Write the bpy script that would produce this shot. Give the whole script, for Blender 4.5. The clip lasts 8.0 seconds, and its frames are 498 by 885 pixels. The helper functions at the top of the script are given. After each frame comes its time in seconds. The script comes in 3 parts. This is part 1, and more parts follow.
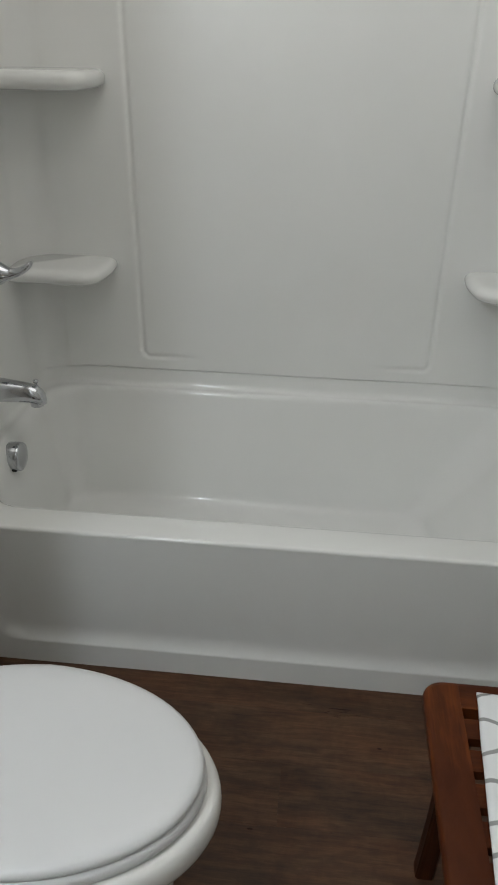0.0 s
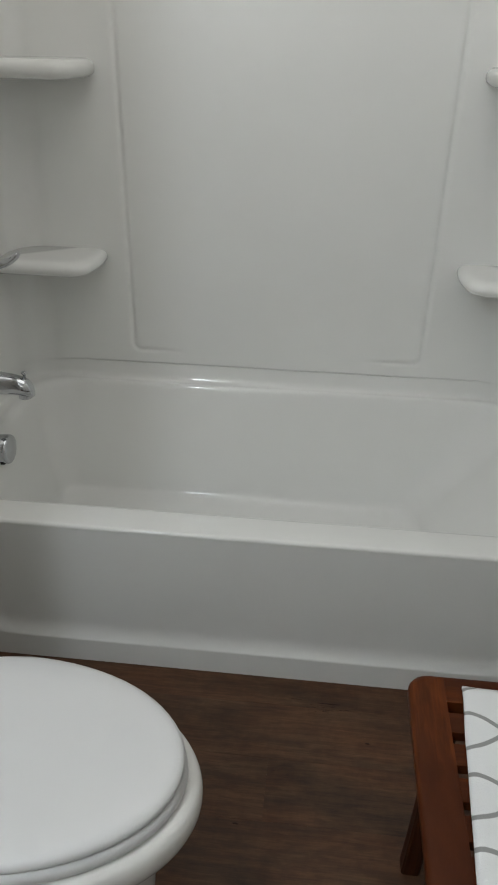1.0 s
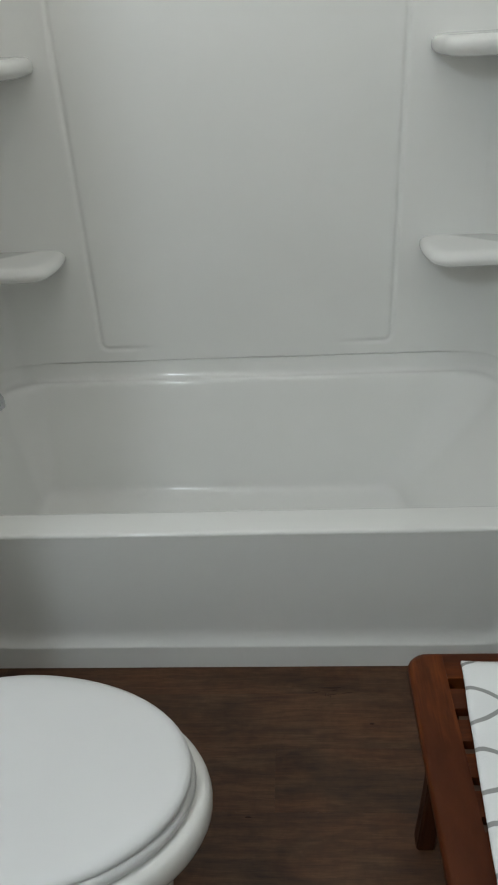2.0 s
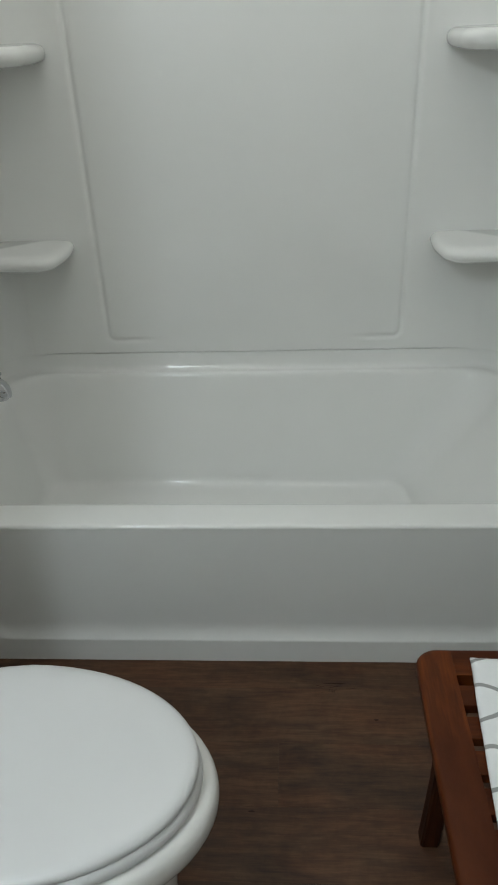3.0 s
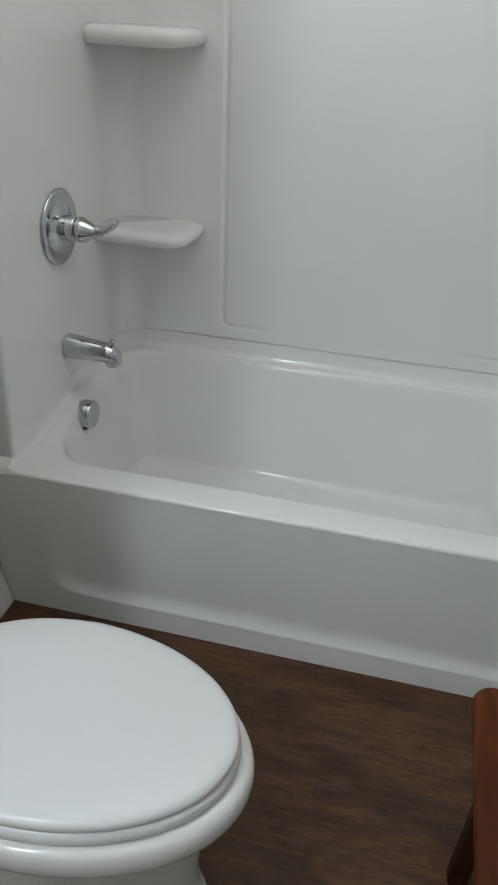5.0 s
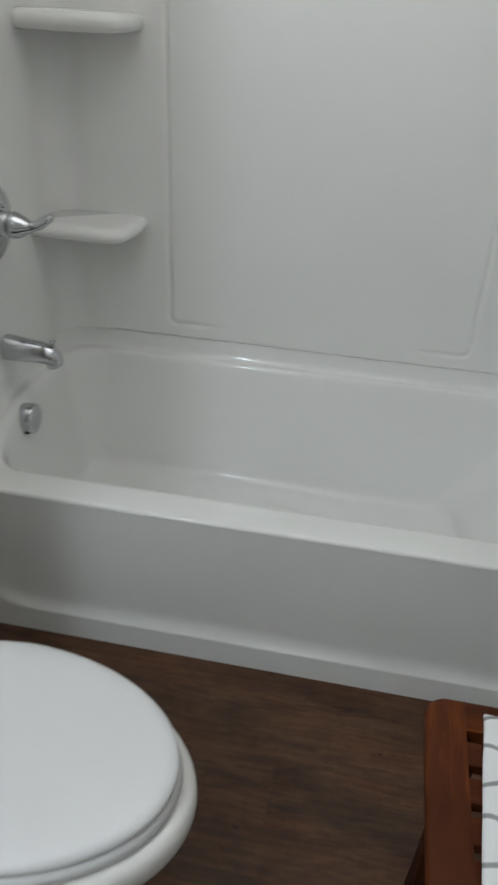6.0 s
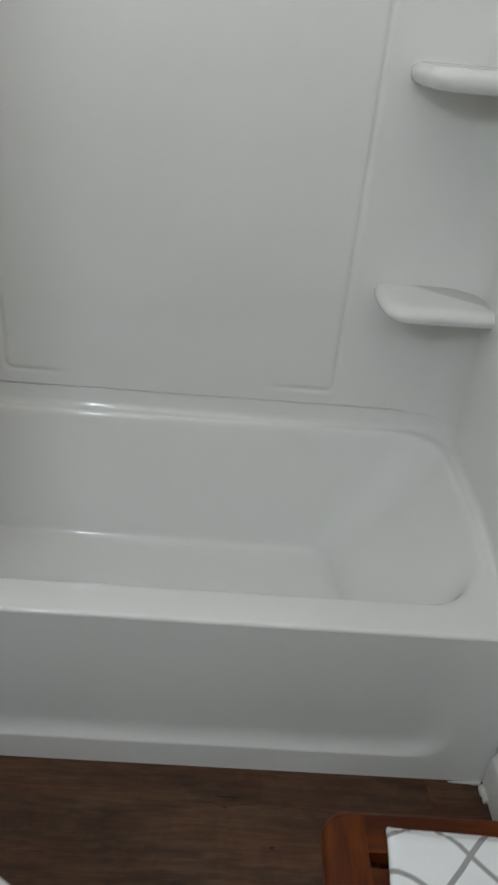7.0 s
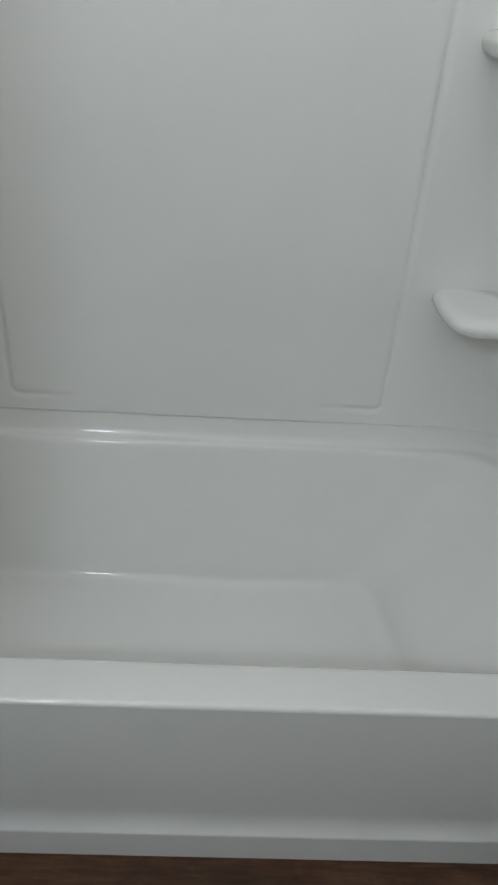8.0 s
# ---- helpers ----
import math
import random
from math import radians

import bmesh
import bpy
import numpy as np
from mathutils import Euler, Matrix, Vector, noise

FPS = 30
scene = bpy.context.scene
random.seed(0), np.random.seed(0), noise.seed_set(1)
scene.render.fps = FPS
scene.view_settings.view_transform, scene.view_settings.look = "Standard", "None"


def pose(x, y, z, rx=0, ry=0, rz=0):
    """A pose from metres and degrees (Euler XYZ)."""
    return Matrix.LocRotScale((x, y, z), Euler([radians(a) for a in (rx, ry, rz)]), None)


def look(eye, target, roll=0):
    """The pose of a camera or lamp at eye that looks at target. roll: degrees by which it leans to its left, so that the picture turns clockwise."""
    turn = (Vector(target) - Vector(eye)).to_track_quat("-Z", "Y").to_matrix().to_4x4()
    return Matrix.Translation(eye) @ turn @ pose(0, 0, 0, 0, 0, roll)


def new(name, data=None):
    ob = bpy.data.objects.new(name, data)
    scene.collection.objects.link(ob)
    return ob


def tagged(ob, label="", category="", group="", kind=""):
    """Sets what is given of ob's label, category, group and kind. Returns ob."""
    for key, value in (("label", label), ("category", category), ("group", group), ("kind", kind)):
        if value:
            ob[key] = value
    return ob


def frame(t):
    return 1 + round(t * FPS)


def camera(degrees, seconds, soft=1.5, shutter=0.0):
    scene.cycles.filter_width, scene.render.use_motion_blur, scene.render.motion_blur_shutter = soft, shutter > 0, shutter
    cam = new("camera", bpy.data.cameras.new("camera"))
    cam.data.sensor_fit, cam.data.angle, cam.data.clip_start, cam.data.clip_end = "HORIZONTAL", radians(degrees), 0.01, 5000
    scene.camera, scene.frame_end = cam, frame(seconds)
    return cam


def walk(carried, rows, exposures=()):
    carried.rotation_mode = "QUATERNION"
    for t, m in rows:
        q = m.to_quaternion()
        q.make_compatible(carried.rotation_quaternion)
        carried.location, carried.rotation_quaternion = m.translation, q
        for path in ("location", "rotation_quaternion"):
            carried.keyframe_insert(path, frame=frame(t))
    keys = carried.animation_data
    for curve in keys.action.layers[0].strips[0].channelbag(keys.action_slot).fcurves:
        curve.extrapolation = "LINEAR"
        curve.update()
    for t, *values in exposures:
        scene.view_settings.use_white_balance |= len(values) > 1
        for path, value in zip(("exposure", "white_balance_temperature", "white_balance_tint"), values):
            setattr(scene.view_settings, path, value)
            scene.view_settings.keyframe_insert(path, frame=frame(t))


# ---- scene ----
cam = camera(36.34, 8.0, soft=1.8, shutter=0.5)
PATH = [
    (0, (0.8884, -1.3775, 1.3988), (0.7543, -0.0590, 0.6963), 0.90),
    (0.5, (0.9041, -1.3774, 1.3886), (0.7682, -0.0591, 0.6859), 1.14),
    (1, (0.9135, -1.3681, 1.3820), (0.7806, -0.0515, 0.6757), 1.11),
    (1.2, (0.9183, -1.3672, 1.3809), (0.7912, -0.0517, 0.6715), 0.55),
    (2.3, (0.9082, -1.3402, 1.3933), (0.8219, -0.0383, 0.6533), -3.93),
    (2.5, (0.8970, -1.3405, 1.3864), (0.8041, -0.0387, 0.6470), -3.36),
    (3, (0.8946, -1.3403, 1.3808), (0.8038, -0.0400, 0.6386), -2.43),
    (3.5, (0.8733, -1.3439, 1.3777), (0.7598, -0.0444, 0.6370), -0.17),
    (4, (0.8729, -1.3447, 1.3774), (0.6694, -0.0556, 0.6379), 2.09),
    (4.2, (0.8866, -1.3449, 1.3833), (0.6613, -0.0602, 0.6425), 2.90),
    (5.3, (0.9164, -1.3479, 1.3795), (0.6332, -0.0812, 0.6275), 2.77),
    (5.5, (0.9347, -1.3448, 1.3825), (0.6563, -0.0813, 0.6234), 2.98),
    (6, (0.9339, -1.2714, 1.3700), (0.7219, 0.0062, 0.6132), 3.14),
    (6.2, (0.9107, -1.2189, 1.3649), (0.7738, 0.0766, 0.6214), 2.99),
    (6.5, (0.8744, -1.1440, 1.3758), (0.8984, 0.1586, 0.6325), 3.74),
    (6.8, (0.8786, -1.0848, 1.3791), (0.9407, 0.2195, 0.6407), 4.89),
    (7, (0.9193, -1.0552, 1.3909), (0.9726, 0.2497, 0.6530), 5.20),
    (7.2, (0.9281, -1.0176, 1.3930), (0.9825, 0.2842, 0.6497), 5.12),
    (7.5, (0.9002, -0.9361, 1.3903), (0.9551, 0.3617, 0.6403), 4.68),
    (7.7, (0.8598, -0.8746, 1.3921), (0.9186, 0.4192, 0.6353), 4.47),
    (8, (0.8245, -0.7875, 1.3829), (0.8837, 0.4899, 0.5989), 3.96),
]
walk(cam, [(t, look(eye, target, roll)) for t, eye, target, roll in PATH],
     ((0.0, -0.08, 6500, 11), (1.2, -0.08, 6500, 11), (2.3, -0.06, 6350, 7), (3.5, -0.02, 6340, 6), (4.0, 0.03, 6330, 6), (5.5, 0.08, 6200, 10), (6.5, -0.12, 6370, 11), (7.2, -0.14, 6320, 11), (8.0, -0.11, 6230, 10)))

# ---- light ----
world = bpy.data.worlds.new("world")
scene.world = world
world.use_nodes = True
world.node_tree.nodes["Background"].inputs[0].default_value = (0.8, 0.85, 0.9, 1)
world.node_tree.nodes["Background"].inputs[1].default_value = 0.05


def bulb(x, y, z, watts, radius, colour):
    lamp = bpy.data.lights.new("vanity_bulb", "POINT")
    lamp.energy, lamp.shadow_soft_size, lamp.color = watts, radius, colour
    new("vanity_bulb", lamp).location = (x, y, z)


bulb(0.05, -1.75, 2.20, 33.0, 0.070, (0.840, 0.930, 1.0))
# Added fill: a broad soft disk under the ceiling, no known fixture.
overhead_fill = bpy.data.lights.new("overhead_fill", "AREA")
overhead_fill.shape, overhead_fill.size, overhead_fill.energy = "DISK", 1.35, 6.4
overhead_fill.color = (1.0, 0.985, 0.945)
new("overhead_fill", overhead_fill).matrix_basis = pose(0.80, -0.06, 2.41)


# ---- materials ----
def material(name, colour, rough=0.5, metal=0.0, spec=0.5, coat=0.0):
    m = bpy.data.materials.new(name)
    m.use_nodes = True
    b = m.node_tree.nodes["Principled BSDF"]
    b.inputs["Base Color"].default_value = (*colour, 1)
    b.inputs["Roughness"].default_value = rough
    b.inputs["Metallic"].default_value = metal
    b.inputs["Specular IOR Level"].default_value = spec
    b.inputs["Coat Weight"].default_value = coat
    return m, m.node_tree.nodes, m.node_tree.links, b


def ramp(nodes, stops):
    r = nodes.new("ShaderNodeValToRGB")
    els = r.color_ramp.elements
    while len(els) < len(stops):
        els.new(0.5)
    for e, (p, c) in zip(els, stops):
        e.position, e.color = p, (*c, 1) if len(c) == 3 else c
    return r


def scaled_coords(nodes, links, scale, kind="Object", shift=None):
    co = nodes.new("ShaderNodeTexCoord")
    mp = nodes.new("ShaderNodeMapping")
    mp.inputs["Scale"].default_value = scale
    links.new(co.outputs[kind], mp.inputs["Vector"])
    if shift is not None:
        links.new(shift, mp.inputs["Location"])
    return mp.outputs["Vector"]


def noise_tex(nodes, links, vector, scale, detail=4.0, rough=0.55, distort=0.0):
    n = nodes.new("ShaderNodeTexNoise")
    n.inputs["Scale"].default_value, n.inputs["Detail"].default_value = scale, detail
    n.inputs["Roughness"].default_value, n.inputs["Distortion"].default_value = rough, distort
    links.new(vector, n.inputs["Vector"])
    return n.outputs["Fac"]


def bump(nodes, links, height, strength, distance, bsdf, normal=None):
    b = nodes.new("ShaderNodeBump")
    b.inputs["Strength"].default_value, b.inputs["Distance"].default_value = strength, distance
    links.new(height, b.inputs["Height"])
    if normal is not None:
        links.new(normal, b.inputs["Normal"])
    links.new(b.outputs["Normal"], bsdf.inputs["Normal"])
    return b.outputs["Normal"]


def math_node(nodes, links, op, a, b=None, c=None):
    n = nodes.new("ShaderNodeMath")
    n.operation = op
    for i, v in enumerate((a, b, c)):
        if v is None:
            continue
        if isinstance(v, (int, float)):
            n.inputs[i].default_value = v
        else:
            links.new(v, n.inputs[i])
    return n.outputs[0]


def moulded(name, c0, c1, rough0, rough1, wave=0.25, coat=0.0):
    """Glossy moulded white plastic or china: faint tone drift, uneven gloss, slow waviness."""
    m, nodes, links, b = material(name, c0, rough0, 0, 0.5, coat)
    b.inputs["Coat Roughness"].default_value = 0.085
    v = scaled_coords(nodes, links, (1, 1, 1))
    tone = ramp(nodes, [(0.35, c0), (0.7, c1)])
    links.new(noise_tex(nodes, links, v, 3.0, 3), tone.inputs["Fac"])
    links.new(tone.outputs["Color"], b.inputs["Base Color"])
    gloss = nodes.new("ShaderNodeMapRange")
    gloss.inputs["To Min"].default_value, gloss.inputs["To Max"].default_value = rough0, rough1
    links.new(noise_tex(nodes, links, v, 6.0, 2), gloss.inputs["Value"])
    links.new(gloss.outputs["Result"], b.inputs["Roughness"])
    bump(nodes, links, noise_tex(nodes, links, v, 5.0, 2), wave, 0.004, b)
    return m


ACRYLIC = moulded("tub_acrylic", (0.80, 0.80, 0.775), (0.785, 0.787, 0.76), 0.055, 0.085, 0.04)
SURROUND = moulded("surround_acrylic", (0.80, 0.80, 0.775), (0.785, 0.787, 0.76), 0.30, 0.38, 0.05, 1.0)
CHINA = moulded("toilet_china", (0.80, 0.79, 0.765), (0.78, 0.77, 0.745), 0.10, 0.16, 0.10)
SEAT = moulded("toilet_seat_plastic", (0.722, 0.722, 0.720), (0.707, 0.707, 0.704), 0.26, 0.34, 0.06)
PAINT = moulded("ceiling_paint", (0.79, 0.79, 0.77), (0.77, 0.77, 0.75), 0.55, 0.7, 0.4)
WALL_PAINT = moulded("wall_paint", (0.56, 0.54, 0.50), (0.53, 0.51, 0.47), 0.55, 0.7, 0.4)
TRIM = moulded("trim_paint", (0.78, 0.77, 0.74), (0.72, 0.71, 0.68), 0.35, 0.5, 0.2)
CAULK = moulded("caulk", (0.62, 0.60, 0.56), (0.52, 0.50, 0.46), 0.5, 0.65, 0.6)

CHROME, nodes, links, b = material("chrome", (0.56, 0.57, 0.59), 0.06, 1.0)
gloss = nodes.new("ShaderNodeMapRange")
gloss.inputs["To Min"].default_value, gloss.inputs["To Max"].default_value = 0.035, 0.09
links.new(noise_tex(nodes, links, scaled_coords(nodes, links, (1, 1, 1)), 60.0, 4), gloss.inputs["Value"])
links.new(gloss.outputs["Result"], b.inputs["Roughness"])
# Near-black, painted as the shade inside the overflow opening and lever gap.
DARK, _, _, _ = material("gap_shade", (0.012, 0.012, 0.012), 0.6)


def wood(name, dark, mid, light, along, rough, grain=1.0, tint=None):
    """Wood with fibres along one axis; each piece is shifted and toned by its own random number."""
    m, nodes, links, b = material(name, mid, rough, 0, 0.14)
    info = nodes.new("ShaderNodeObjectInfo")
    off = nodes.new("ShaderNodeCombineXYZ")
    for i in range(3):
        links.new(math_node(nodes, links, "MULTIPLY", info.outputs["Random"], 17.0 + 9 * i), off.inputs[i])
    s = [1.0, 1.0, 1.0]
    for i in range(3):
        s[i] = 1.0 if "xyz"[i] == along else 11.0
    v = scaled_coords(nodes, links, s, "Object", off.outputs[0])
    broad = noise_tex(nodes, links, v, 2.6, 5, 0.6, 0.9)
    s2 = [2.5 if "xyz"[i] == along else 46.0 for i in range(3)]
    v2 = scaled_coords(nodes, links, s2, "Object", off.outputs[0])
    fine = noise_tex(nodes, links, v2, 3.0, 6, 0.65, 0.4)
    s3 = [1.6 if "xyz"[i] == along else 5.0 for i in range(3)]
    blot = noise_tex(nodes, links, scaled_coords(nodes, links, s3, "Object", off.outputs[0]), 2.2, 3)
    mix = math_node(nodes, links, "ADD", math_node(nodes, links, "MULTIPLY", broad, 0.45), math_node(nodes, links, "MULTIPLY", fine, 0.55 * grain))
    mix = math_node(nodes, links, "ADD", mix, math_node(nodes, links, "MULTIPLY", math_node(nodes, links, "SUBTRACT", blot, 0.5), 0.65))
    mix = math_node(nodes, links, "ADD", mix, math_node(nodes, links, "MULTIPLY", math_node(nodes, links, "SUBTRACT", info.outputs["Random"], 0.5), 0.06))
    col = ramp(nodes, [(0.34, dark), (0.50, mid), (0.68, light)])
    links.new(mix, col.inputs["Fac"])
    tone = col.outputs["Color"]
    if tint:
        patch = noise_tex(nodes, links, scaled_coords(nodes, links, s3, "Object", off.outputs[0]), 5.5, 4)
        hue = ramp(nodes, [(0.40, (1, 1, 1)), (0.66, tint)])
        links.new(patch, hue.inputs["Fac"])
        blend = nodes.new("ShaderNodeMixRGB")
        blend.blend_type = "MULTIPLY"
        blend.inputs["Fac"].default_value = 1.0
        links.new(tone, blend.inputs["Color1"])
        links.new(hue.outputs["Color"], blend.inputs["Color2"])
        tone = blend.outputs["Color"]
    links.new(tone, b.inputs["Base Color"])
    r = nodes.new("ShaderNodeMapRange")
    r.inputs["To Min"].default_value, r.inputs["To Max"].default_value = rough - 0.07, rough + 0.12
    links.new(fine, r.inputs["Value"])
    links.new(r.outputs["Result"], b.inputs["Roughness"])
    bump(nodes, links, fine, 0.25, 0.0012, b)
    return m




def vinyl_plank(name, dark, mid, light, rough):
    """Wood-look vinyl: arched broad grain, fine streaks, short dark pores and a tone for each plank."""
    m, nodes, links, b = material(name, mid, rough, 0, 0.35)
    info = nodes.new("ShaderNodeObjectInfo")
    off = nodes.new("ShaderNodeCombineXYZ")
    for i in range(3):
        links.new(math_node(nodes, links, "MULTIPLY", info.outputs["Random"], 17.0 + 9 * i), off.inputs[i])

    def layer(sx, sy, detail, rgh, distort):
        return noise_tex(nodes, links, scaled_coords(nodes, links, (sx, sy, 1.0), "Object", off.outputs[0]), 1.0, detail, rgh, distort)

    def add(a, c, k, centre=0.5):
        return math_node(nodes, links, "ADD", a, math_node(nodes, links, "MULTIPLY", math_node(nodes, links, "SUBTRACT", c, centre), k))

    rings = nodes.new("ShaderNodeTexWave")
    rings.bands_direction = "Y"
    for key, value in (("Scale", 2.2), ("Distortion", 14.0), ("Detail", 3.0), ("Detail Scale", 1.3), ("Detail Roughness", 0.65)):
        rings.inputs[key].default_value = value
    links.new(scaled_coords(nodes, links, (1.1, 6.0, 1.0), "Object", off.outputs[0]), rings.inputs["Vector"])
    streak = layer(5.0, 85.0, 6, 0.72, 1.6)
    pores = layer(26.0, 420.0, 3, 0.6, 0.3)
    blot = layer(4.5, 11.0, 4, 0.6, 0.8)
    cross = layer(60.0, 34.0, 3, 0.6, 0.5)
    tone = add(math_node(nodes, links, "MULTIPLY_ADD", blot, 0.80, 0.10), rings.outputs["Fac"], 0.10)
    tone = add(tone, streak, 0.38)
    tone = add(tone, pores, 0.42)
    tone = add(tone, cross, 0.22)
    tone = add(tone, info.outputs["Random"], 0.10)
    col = ramp(nodes, [(0.25, dark), (0.50, mid), (0.80, light)])
    links.new(tone, col.inputs["Fac"])
    warm = ramp(nodes, [(0.38, (1.0, 1.0, 1.0)), (0.68, (1.16, 0.94, 0.80))])
    links.new(layer(5.0, 9.0, 3, 0.5, 0.4), warm.inputs["Fac"])
    blend = nodes.new("ShaderNodeMixRGB")
    blend.blend_type = "MULTIPLY"
    blend.inputs["Fac"].default_value = 1.0
    links.new(col.outputs["Color"], blend.inputs["Color1"])
    links.new(warm.outputs["Color"], blend.inputs["Color2"])
    links.new(blend.outputs["Color"], b.inputs["Base Color"])
    r = nodes.new("ShaderNodeMapRange")
    r.inputs["To Min"].default_value, r.inputs["To Max"].default_value = rough - 0.08, rough + 0.12
    links.new(streak, r.inputs["Value"])
    links.new(r.outputs["Result"], b.inputs["Roughness"])
    bump(nodes, links, streak, 0.3, 0.0012, b)
    return m


PLANK = vinyl_plank("vinyl_plank", (0.033, 0.0162, 0.0082), (0.070, 0.0348, 0.0174), (0.132, 0.0710, 0.0380), 0.56)
TEAK = wood("teak", (0.074, 0.0175, 0.0042), (0.165, 0.0415, 0.0078), (0.240, 0.0650, 0.0130), "x", 0.42, 0.45, (0.68, 0.61, 0.56))
TEAK_LONG = wood("teak_long", (0.074, 0.0175, 0.0042), (0.165, 0.0415, 0.0078), (0.240, 0.0650, 0.0130), "y", 0.42, 0.45, (0.68, 0.61, 0.56))
# Upright grain for the legs, about a quarter as bright as TEAK.
TEAK_DARK_UP = wood("dark_teak_upright", (0.020, 0.006, 0.0025), (0.046, 0.0135, 0.005), (0.075, 0.024, 0.009), "z", 0.5, 0.8)
KNOT = wood("vinyl_knot", (0.020, 0.010, 0.006), (0.034, 0.017, 0.010), (0.050, 0.026, 0.016), "x", 0.56)
SUB, _, _, _ = material("floor_underlay", (0.012, 0.008, 0.006), 0.8)

# towel: white cloth with grey interlaced lines
TOWEL, nodes, links, b = material("towel_cloth", (0.82, 0.83, 0.83), 0.95, 0, 0.1)
co = nodes.new("ShaderNodeTexCoord")
sep = nodes.new("ShaderNodeSeparateXYZ")
links.new(co.outputs["Object"], sep.inputs[0])
# towel pattern: two families of interlaced wavy lines, one mirrored on the other
WAVE_X, WAVE_Y, SWING = 0.450, 0.117, 0.084
warp = math_node(nodes, links, "MULTIPLY", math_node(nodes, links, "SUBTRACT", noise_tex(nodes, links, co.outputs["Object"], 9.0, 2), 0.5), 0.008)
phase = math_node(nodes, links, "MULTIPLY", sep.outputs[0], 2 * math.pi / WAVE_X)
swing = math_node(nodes, links, "MULTIPLY", math_node(nodes, links, "COSINE", phase), SWING)
slope = math_node(nodes, links, "MULTIPLY", math_node(nodes, links, "SINE", phase), SWING * 2 * math.pi / WAVE_X)
lean = math_node(nodes, links, "SQRT", math_node(nodes, links, "ADD", math_node(nodes, links, "MULTIPLY", slope, slope), 1.0))
along = math_node(nodes, links, "ADD", sep.outputs[1], warp)
band = None
for sign, rest in ((1.0, 0.0), (-1.0, 0.098)):
    d = math_node(nodes, links, "ADD", math_node(nodes, links, "ADD", along, rest), math_node(nodes, links, "MULTIPLY", swing, sign))
    d = math_node(nodes, links, "FRACT", math_node(nodes, links, "ADD", math_node(nodes, links, "DIVIDE", d, WAVE_Y), 0.5))
    d = math_node(nodes, links, "MULTIPLY", math_node(nodes, links, "ABSOLUTE", math_node(nodes, links, "SUBTRACT", d, 0.5)), WAVE_Y)
    d = math_node(nodes, links, "DIVIDE", d, lean)
    band = d if band is None else math_node(nodes, links, "MINIMUM", band, d)
edge = nodes.new("ShaderNodeMapRange")
edge.inputs["From Min"].default_value, edge.inputs["From Max"].default_value = 0.0030, 0.0042
links.new(band, edge.inputs["Value"])
tow = ramp(nodes, [(0.0, (0.33, 0.33, 0.325)), (1.0, (0.83, 0.84, 0.84))])
links.new(edge.outputs["Result"], tow.inputs["Fac"])
links.new(tow.outputs["Color"], b.inputs["Base Color"])
weave = noise_tex(nodes, links, co.outputs["Object"], 420.0, 2)
bump(nodes, links, weave, 0.5, 0.0015, b)


# ---- mesh helpers ----
def finish(bm, smooth=True):
    bmesh.ops.remove_doubles(bm, verts=bm.verts, dist=1e-6)
    bmesh.ops.recalc_face_normals(bm, faces=bm.faces)
    for f in bm.faces:
        f.smooth = smooth
    return bm


def part(name, bm, mat, parent=None, label="", sharp=None):
    mesh = bpy.data.meshes.new(name)
    if sharp is not None:
        for e in bm.edges:
            if len(e.link_faces) == 2 and e.calc_face_angle(0) > radians(sharp):
                e.smooth = False
    bm.to_mesh(mesh)
    bm.free()
    mesh.materials.append(mat)
    ob = new(name, mesh)
    if parent is not None:
        ob.parent = parent
    if label:
        tagged(ob, label)
    return ob


def thing(name, label, category, at=(0, 0, 0), kind="", group=""):
    ob = new(name)
    ob.location = at
    ob.empty_display_size = 0.05
    return tagged(ob, label, category, group, kind)


def loft(rings, cap0=True, cap1=True, closed=True):
    """One skin over rings of equally many points."""
    bm = bmesh.new()
    rows = [[bm.verts.new(p) for p in ring] for ring in rings]
    n = len(rows[0])
    for a, c in zip(rows, rows[1:]):
        for i in range(n if closed else n - 1):
            j = (i + 1) % n
            bm.faces.new((a[i], a[j], c[j], c[i]))
    if cap0:
        bm.faces.new(list(reversed(rows[0])))
    if cap1:
        bm.faces.new(rows[-1])
    return bm


def grid(xs, zs, f):
    """A sheet of points f(u, v) over two lists of stations."""
    bm = bmesh.new()
    rows = [[bm.verts.new(f(u, v)) for u in xs] for v in zs]
    for a, c in zip(rows, rows[1:]):
        for i in range(len(xs) - 1):
            bm.faces.new((a[i], a[i + 1], c[i + 1], c[i]))
    return bm


def box(x0, y0, z0, x1, y1, z1, bevel=0.0, seg=2):
    bm = bmesh.new()
    bmesh.ops.create_cube(bm, size=1, matrix=Matrix.Translation(((x0 + x1) / 2, (y0 + y1) / 2, (z0 + z1) / 2)) @ Matrix.Diagonal((x1 - x0, y1 - y0, z1 - z0, 1)))
    if bevel:
        bmesh.ops.bevel(bm, geom=bm.edges[:], offset=bevel, segments=seg, profile=0.5, affect="EDGES")
    return bm


def smooth01(a, c, v):
    t = min(1.0, max(0.0, (v - a) / (c - a)))
    return t * t * (3 - 2 * t)


def mix(a, c, t):
    return a + (c - a) * t


def stations(a, c, n, fine=()):
    """Even stations from a to c, with close ones round the given places (centre, half width, count)."""
    out = set(round(mix(a, c, i / n), 5) for i in range(n + 1))
    for centre, half, count in fine:
        for i in range(count + 1):
            v = mix(centre - half, centre + half, i / count)
            if a < v < c:
                out.add(round(v, 5))
    return sorted(out)


